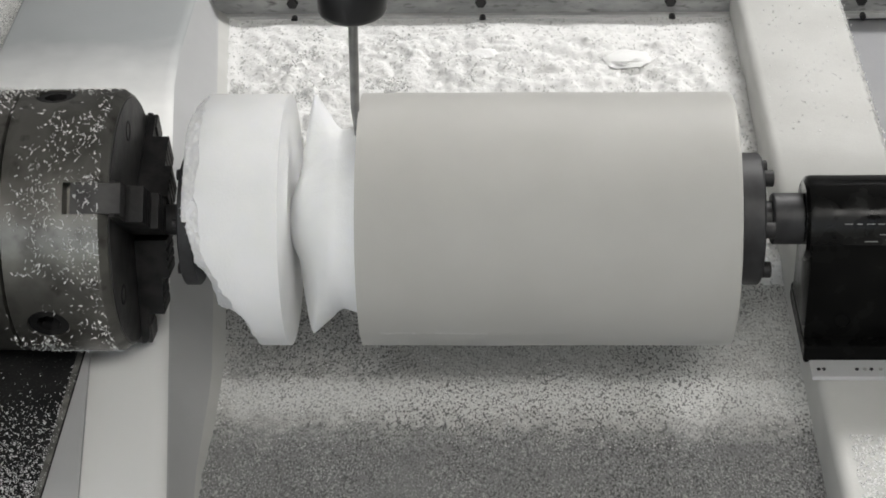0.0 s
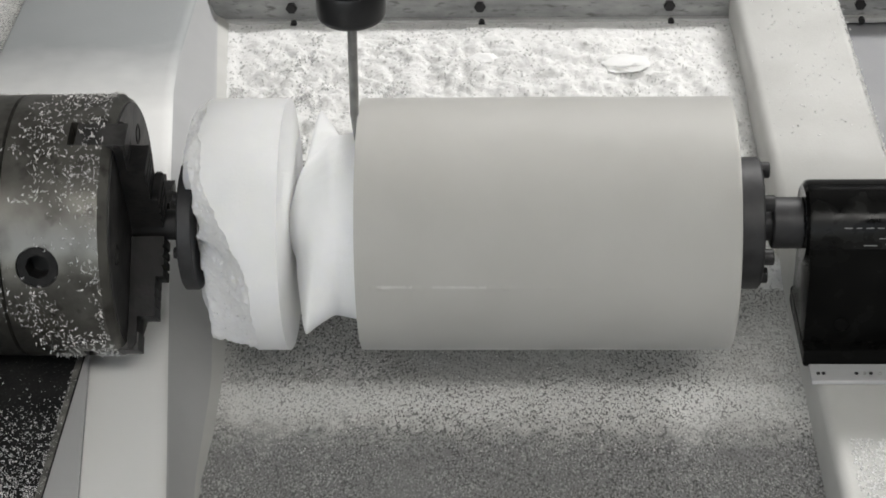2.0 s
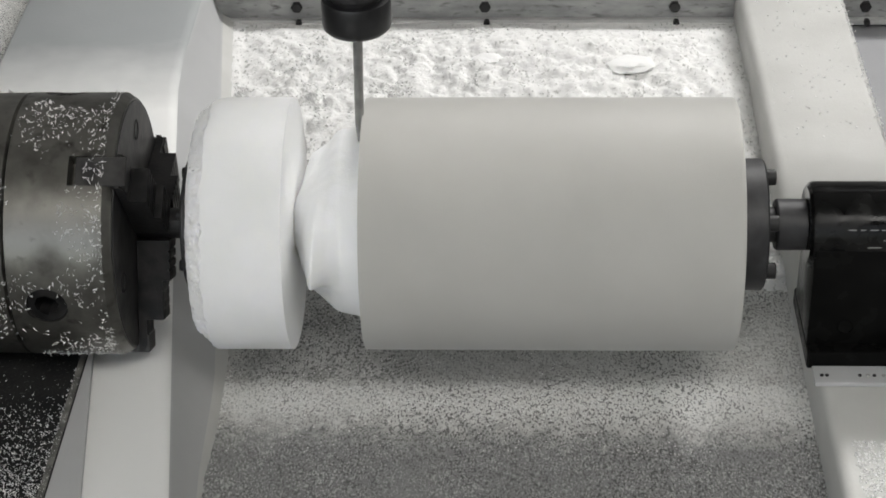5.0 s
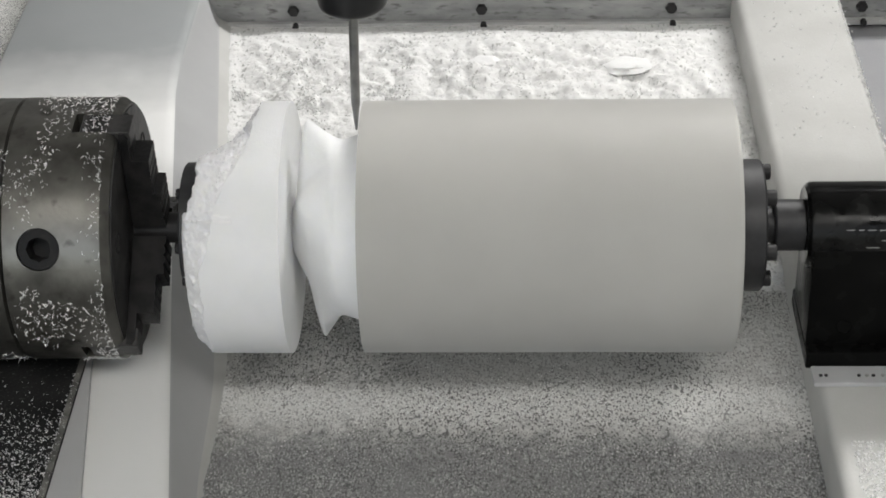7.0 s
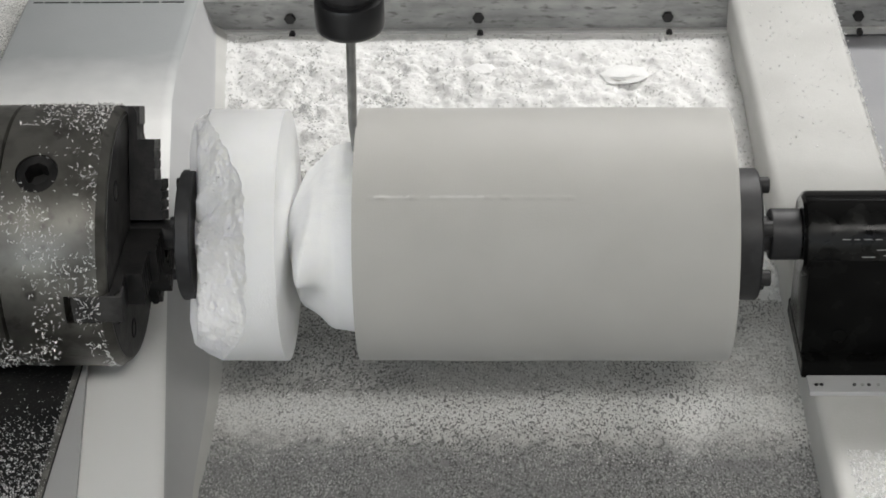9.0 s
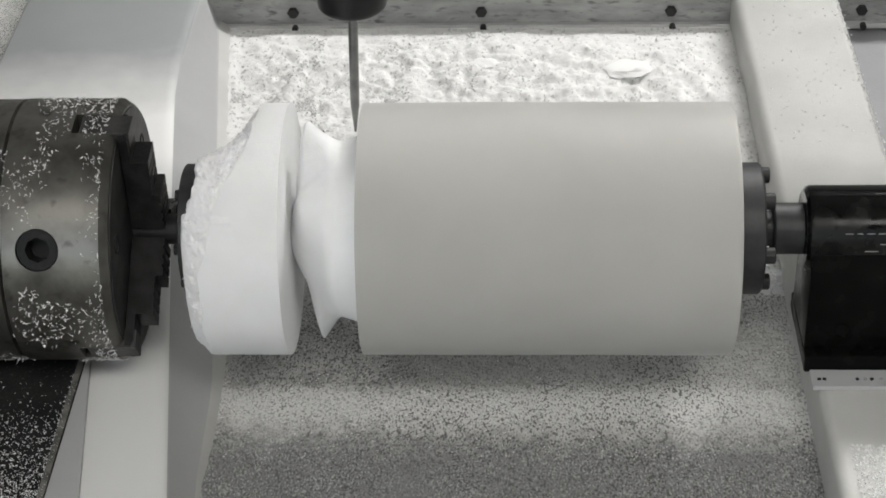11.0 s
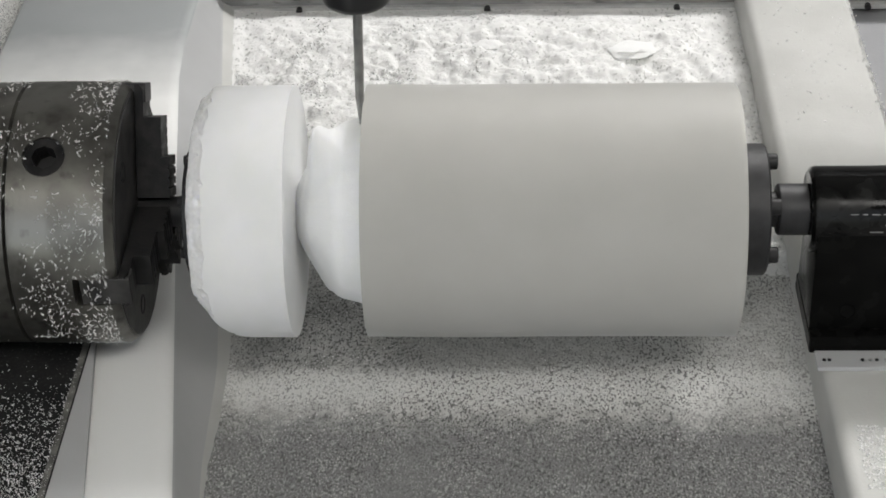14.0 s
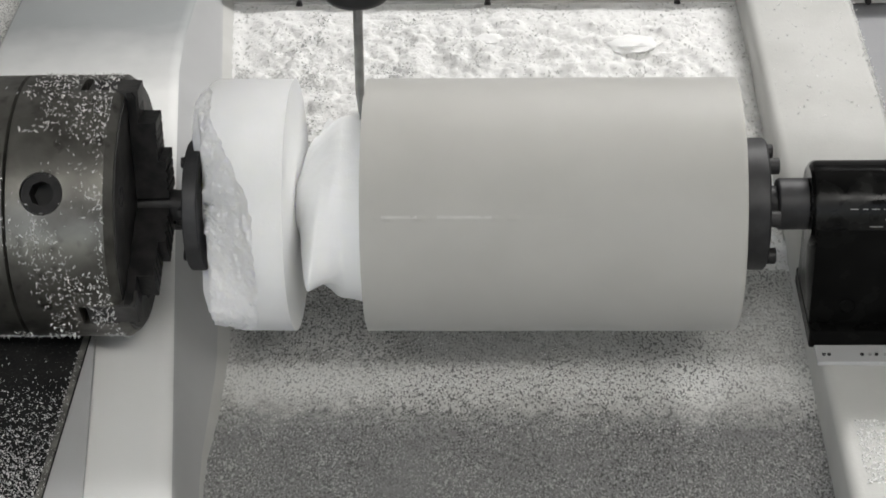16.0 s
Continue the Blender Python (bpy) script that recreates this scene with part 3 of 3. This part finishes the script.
# ---- the foam work piece ----
def bump_at(a, centre, width, low=0.0):
    """A rounded rise round a centre; low is its width on the side of smaller angles, where it differs."""
    d = (a - centre + 180) % 360 - 180
    return math.exp(-(d / (low if low and d < 0 else width)) ** 2)


def foam_radius(x, a):
    """Radius of the half-carved block: a torn collar at the chuck, a carved waist with two peaks, the uncut cylinder."""
    p = Vector((x * 1.0, 0.0966 * math.cos(radians(a)), 0.0966 * math.sin(radians(a))))
    r = R_FOAM
    if x < -0.116:
        d = (a + 62 + 180) % 360 - 180
        gone = float(np.interp(d, (-100, -66, -37, -10, 30, 49, 70, 90), (0, 0.32, 0.88, 1, 0.93, 0.5, 0.12, 0)))
        crumb = noise.fractal(p * 75, 1.0, 2.1, 3)
        start = -0.1750 + 0.039 * gone + 0.0024 * crumb
        if x < start:
            steep = float(np.interp(d, (-60, -40, -18, 5, 30), (0.15, 0.25, 0.95, 1.27, 1.6)))
            rim = 0.85 + 0.5 * noise.noise(Vector((math.cos(radians(a)) * 2.2, math.sin(radians(a)) * 2.2, 4.0)))
            steep = rim + (steep - rim) * min(1, gone * 2.2)
            r = R_FOAM - 0.0016 - (start - x) * steep - 0.012 * max(0, -0.1865 - x) / 0.003
            brink = -0.1775 - 0.008 * min(1, max(0, (-d - 45) / 30)) - 0.004 * min(1, max(0, (d - 50) / 20)) + 0.003 * crumb
            if (gone > 0.3 or gone > 0.03 and d > 0) and x < brink:  # the broken end stands clear of the flange
                r = min(r, 0.062 - 7.0 * (brink - x))
            q = Vector((x, r * math.cos(radians(a)), r * math.sin(radians(a))))
            r += 0.0023 * noise.fractal(q * 105, 1.0, 2.0, 3) + 0.0007 * noise.noise(q * 380)
            r = max(min(r, R_FOAM + 0.0006), 0.022)
        return r
    bumps = 0.021 * bump_at(a, 103, 24, 17) + 0.013 * bump_at(a, 103, 10) + 0.014 * bump_at(a, 116, 26, 26) + 0.021 * bump_at(a, -77, 20, 14) + 0.013 * bump_at(a, -77, 10) + 0.012 * bump_at(a, -62, 40, 24) + 0.012 * bump_at(a, -122, 22) + 0.006 * bump_at(a, 52, 25)
    where = -0.1015 + 0.0062 * math.sin(radians(2 * (a - 115))) + 0.006 * bump_at(a, 98, 25)
    foot = 0.0655 + 0.003 * math.sin(radians(a * 2 + 60)) + 0.004 * bump_at(a, -137, 40) + 0.005 * (bump_at(a, 100, 35) + bump_at(a, -85, 32))
    end = 0.072 + 0.003 * bump_at(a, -137, 60)
    if x < -0.0605:
        def profile(u):
            if u < -0.1148:
                return float(np.interp(u, (-0.116, -0.1155, -0.1148), (R_FOAM, 0.060, 0.0195)))
            flare = float(np.interp(u, (-0.1148, -0.1105, -0.1055, -0.100, -0.093, -0.082, -0.0615), (0.0195, 0.029, 0.0385, 0.0455, 0.0535, foot, end)))
            k = min(1, max(0, (u - where + 0.0065) / 0.0065)) if u < where else min(1, max(0, (-0.079 - u) / (-0.079 - where)))
            return flare + (bumps + 0.009 * min(1, bumps / 0.02)) * k * k * (3 - 2 * k) if u < where else flare + (bumps + 0.009 * min(1, bumps / 0.02)) * k
        r = sum(profile(x + 0.0013 * k) for k in range(-3, 4)) / 7 if -0.1107 < x < -0.067 else profile(x)
        r += 0.0003 * noise.noise(p * 90)
    return r


def foam():
    xs = np.concatenate([np.linspace(-0.1905, -0.128, 140), np.linspace(-0.1265, -0.1165, 7), [-0.116, -0.1158, -0.1155, -0.1152, -0.1148], np.linspace(-0.114, -0.062, 66),
                         [-0.0611, -0.0606, -0.0604, -0.060, -0.0595], np.linspace(-0.057, 0.11, 150), np.linspace(0.115, 0.2145, 24), [0.2166, 0.2176, 0.2179]])
    n = 640
    verts, faces = [], []
    for x in xs:
        for k in range(n):
            a = 360 * k / n
            r = foam_radius(float(x), a)
            if x > 0.2171:
                r -= (x - 0.2171) * 1.2
            if -0.058 < x < 0.11:
                r += bump_at(a, -37.6, 0.8) * (0.0002 + 0.0016 * max(0, noise.noise(Vector((float(x) * 90, 3.0, 0))))) * (x > -0.050) * (x < 0.10)
            r += 0.0005 * noise.noise(Vector((float(x) * 14, 1.4 * math.cos(radians(a)), 1.4 * math.sin(radians(a)))))
            if -0.19 < x < -0.150:
                r -= 0.0012 * bump_at(a, -134.5 - 30 * (float(x) + 0.17), 0.9)
            verts.append((float(x), -r * math.cos(radians(a)), r * math.sin(radians(a))))
    for j in range(len(xs) - 1):
        for k in range(n):
            k2 = (k + 1) % n
            faces.append((j * n + k, j * n + k2, (j + 1) * n + k2, (j + 1) * n + k))
    faces.append(tuple(range(n - 1, -1, -1)))
    m = (len(xs) - 1) * n
    faces.append(tuple(range(m, m + n)))
    ob = raw("foam_block", verts, faces, FOAM)
    ob.data.materials.append(FOAM_CUT)
    ob.data.materials.append(FOAM_TORN)
    ob.data.materials.append(FOAM_LINE)
    size = [math.hypot(v[1], v[2]) for v in verts]
    ob.data.polygons.foreach_set("material_index", [0 if verts[f[0]][0] > -0.0606 else 2 if verts[f[0]][0] < -0.12 and size[f[0]] < R_FOAM - 0.0005 else 1 for f in faces])
    for j, x in enumerate(xs[:-1]):  # glint along the raised glue seam as a paler colour, scratch on the collar
        for k in range(n):
            a = 360 * k / n - 360
            on = abs(a + 37.5) < 0.5 + 0.25 * noise.noise(Vector((float(x) * 200, 7.0, 0))) and (-0.0457 < x < -0.019 or -0.0054 < x < 0.034)
            on = on or (abs(a + 133 + 30 * (x + 0.17)) < 0.6 and -0.187 < x < -0.150)
            if on:
                ob.data.polygons[j * n + k].material_index = 3 if x > -0.1 else 2
    ob.data.set_sharp_from_angle(angle=radians(40))
    rng = np.random.default_rng(31)
    pts = []
    while len(pts) < 600:
        x, a = rng.uniform(-0.1895, -0.128), rng.uniform(0, 360)
        r = foam_radius(x, a)
        if 0.035 < r < R_FOAM - 0.0015:
            pts.append((x, -r * math.cos(radians(a)), r * math.sin(radians(a))))
    tagged(chips("torn_fringe", pts, FOAM_TORN, ob, size=(0.0006, 0.0014), seed=32), "crumbly torn white foam", kind="stuff")
    ob.matrix_world = pose(0, 0, AXIS)
    return tagged(ob, "white foam cylinder half carved, with a torn collar and narrow waist", "work piece")


# ---- tailstock ----
def tail_flange():
    fl = tagged(empty("end_flange", pose(0, 0, AXIS)), "dark grey steel flange bolted to the foam block", "flange")
    bm = bmesh.new()
    turned(bm, [(0.2228, 0.049), (0.2238, 0.0503), (0.2390, 0.0503), (0.2405, 0.0488)], 96)
    part("disc", bm, FLANGE, fl, smooth=True)
    bm = bmesh.new()
    turned(bm, [(0.2180, 0.032), (0.2227, 0.032)], 64)
    part("spacer", bm, FLANGE, fl, smooth=True)
    for k in range(6):
        bm = bmesh.new()
        turned(bm, [(0.2181, 0.0052), (0.2226, 0.0052)], 6)
        part("nut", bm, BLACK, fl, "black hexagon nut").matrix_basis = around(12 + 60 * k, 0.0425)
        bm = bmesh.new()
        turned(bm, [(0.2407, 0.0062), (0.2475, 0.0062), (0.2482, 0.0056), (0.2482, 0.0034), (0.245, 0.0032)], 20)
        b = part("bolt", bm, BLACK, fl, "black socket head bolt", smooth=True)
        b.matrix_basis = around(12 + 60 * k, 0.0405)
    bm = bmesh.new()
    turned(bm, [(0.2407, 0.0135), (0.2498, 0.0135), (0.2500, 0.0185), (0.2515, 0.0197), (0.2728, 0.0197)], 64)
    part("live_centre", bm, FLANGE, fl, "dark round steel live centre", smooth=True)
    return fl


def tailstock():
    ts = tagged(empty("tailstock", pose(0.2735, 0, BAR_TOP)), "black enamelled tailstock clamped on the frame bar", "tailstock")
    h = AXIS - BAR_TOP
    bm = bmesh.new()
    turned(bm, [(0.0, 0.029), (0.0022, 0.0322), (0.005, 0.0332), (0.22, 0.0332)], 96)
    q = part("quill_barrel", bm, BARREL, ts, smooth=True)
    q.matrix_basis = pose(0, 0, h)
    bm = bmesh.new()
    box(bm, 0.004, 0.21, -0.0336, 0.0336, 0.0165, h - 0.002, 0.0012, 2)
    part("body", bm, GLOSS, ts, smooth=True)
    bm = bmesh.new()
    box(bm, 0.004, 0.22, -0.044, 0.044, 0.0003, 0.016, 0.002)
    part("base_plate", bm, GLOSS, ts, "dull black base plate")
    bm = bmesh.new()
    box(bm, 0.008, 0.21, -0.066, -0.0445, 0.0003, 0.0042, 0.0008)
    shim = part("clamp_strip", bm, FLANK, ts, "dusty pale clamp strip in front of the base")
    for x, m in ((0.014, BLACK), (0.018, BLACK), (0.043, BLACK), (0.049, MARK), (0.054, BLACK), (0.061, MARK)):
        bm = bmesh.new()
        turned(bm, [(0.0, 0.0015), (0.0008, 0.0015), (0.001, 0.001)], 10, "z")
        sc = part("screw", bm, m, shim)
        sc.matrix_basis = pose(x, -0.057, 0.0042)
    bm = bmesh.new()
    turned(bm, [(0.0, 0.0062), (0.001, 0.0062), (0.0014, 0.0056), (0.0016, 0.0045)], 32, "z")
    b = part("clamp_screw", bm, GLOSS, ts, "shiny black clamp screw head", smooth=True)
    b.matrix_basis = pose(0.032, -0.0336, 0.034, 90, 0, 0)
    # worn marking on the barrel: plain bars
    for x, a, w, d in ((0.030, 26, 0.006, 0.0006), (0.038, 26, 0.004, 0.0006), (0.046, 26, 0.006, 0.0006), (0.054, 26, 0.005, 0.0006), (0.061, 26, 0.003, 0.0006),
                       (0.047, 2, 0.010, 0.0006), (0.047, -8, 0.010, 0.0006), (0.057, 12, 0.008, 0.0006), (0.060, 4, 0.004, 0.0006)):
        bm = bmesh.new()
        box(bm, -w / 2, w / 2, -d / 2, d / 2, -0.0002, 0.00025)
        m = part("marking_bar", bm, MARK, ts, "worn white marking")
        m.matrix_basis = pose(0, 0, h) @ around(a, 0.0332, x)


# ---- spindle with its cutter ----
def spindle():
    """Its origin is the lower rim of the nut."""
    sp = tagged(empty("milling_spindle", pose(-0.0608, 0, LIFT[0][1])), "black milling spindle with a long grey carbide cutter", "spindle")
    bm = bmesh.new()
    turned(bm, [(0.0, 0.0185), (0.0012, 0.0222), (0.0035, 0.0245), (0.006, 0.0251), (0.024, 0.0251), (0.0258, 0.0243), (0.0262, 0.0195)], 96, "z")
    part("collet_nut", bm, NUT, sp, "black round collet nut", smooth=True)
    bm = bmesh.new()
    turned(bm, [(0.0255, 0.019), (0.030, 0.0195), (0.030, 0.0212), (0.060, 0.0212), (0.062, 0.020)], 64, "z")
    part("tool_holder", bm, BLACK, sp, smooth=True)
    bm = bmesh.new()
    turned(bm, [(0.062, 0.032), (0.065, 0.036), (0.30, 0.036), (0.31, 0.034)], 64, "z")
    part("spindle_housing", bm, BLACK, sp, smooth=True)
    bm = bmesh.new()
    turned(bm, [(0.002, 0.0036), (-0.070, 0.0034), (-0.080, 0.0032), (-0.082, 0.0028), (-0.101, 0.0008), (-0.1015, 0.0003)], 20, "z")
    part("cutter", bm, CARBIDE, sp, "grey carbide cutter with a tapered tip", smooth=True).matrix_basis = pose(0, 0, 0, 0, 1.4, 0)
    return sp


def gantry():
    """An unseen cross beam, added to carry the spindle and to keep the window's light off the tray under the work."""
    g = tagged(empty("gantry", pose(0, 0.52, 0.45)), "unseen grey gantry beam, added to carry the spindle and shade the tray", "gantry")
    bm = bmesh.new()
    box(bm, -0.88, 0.72, -0.085, 0.030, 0.0, 0.15, 0.004)
    part("beam", bm, GREY, g)
    for x in (-0.86, 0.62):
        bm = bmesh.new()
        box(bm, x, x + 0.08, -0.024, 0.028, -0.48, -0.0005, 0.004)
        part("upright", bm, GREY, g)
    bm = bmesh.new()
    box(bm, -0.12, 0.0, -0.465, -0.086, 0.045, 0.078, 0.003)
    part("carriage_arm", bm, GREY, g)


def flakes():
    """Two larger pale flakes on the heap."""
    for x, y, s, k in ((0.0245, 0.5315, 0.016, 1), (0.172, 0.522, 0.024, 2)):
        bm = bmesh.new()
        bmesh.ops.create_icosphere(bm, subdivisions=3, radius=1.0)
        for v in bm.verts:
            q = 1 + 0.45 * noise.noise(v.co * 1.6 + Vector((k * 7, 0, 0)))
            v.co = Vector((v.co.x * s * q, v.co.y * s * 0.9 * q, v.co.z * 0.006 * q))
        ob = part("foam_flake", bm, FLAKE, smooth=True)
        ob.matrix_world = pose(x, y, bed_height(x, y) + 0.0005, -6, 0, 15)
        tagged(ob, "larger white foam flake lying on the chip heap", "foam flake", "flakes on the heap")


hall()
bed()
left_frame()
right_bar()
rear_rail()
headstock()
CHUCK_THING = chuck()
FOAM_THING = foam()
FLANGE_THING = tail_flange()
tailstock()
SPINDLE_THING = spindle()
gantry()
flakes()


def motions():
    turn = [(t, pose(0, 0, AXIS, -a)) for t, a in TURN]
    walk(CHUCK_THING, turn)
    walk(FOAM_THING, turn)
    walk(FLANGE_THING, turn)
    walk(SPINDLE_THING, [(t, pose(-0.0608, 0, z)) for t, z in LIFT])


motions()
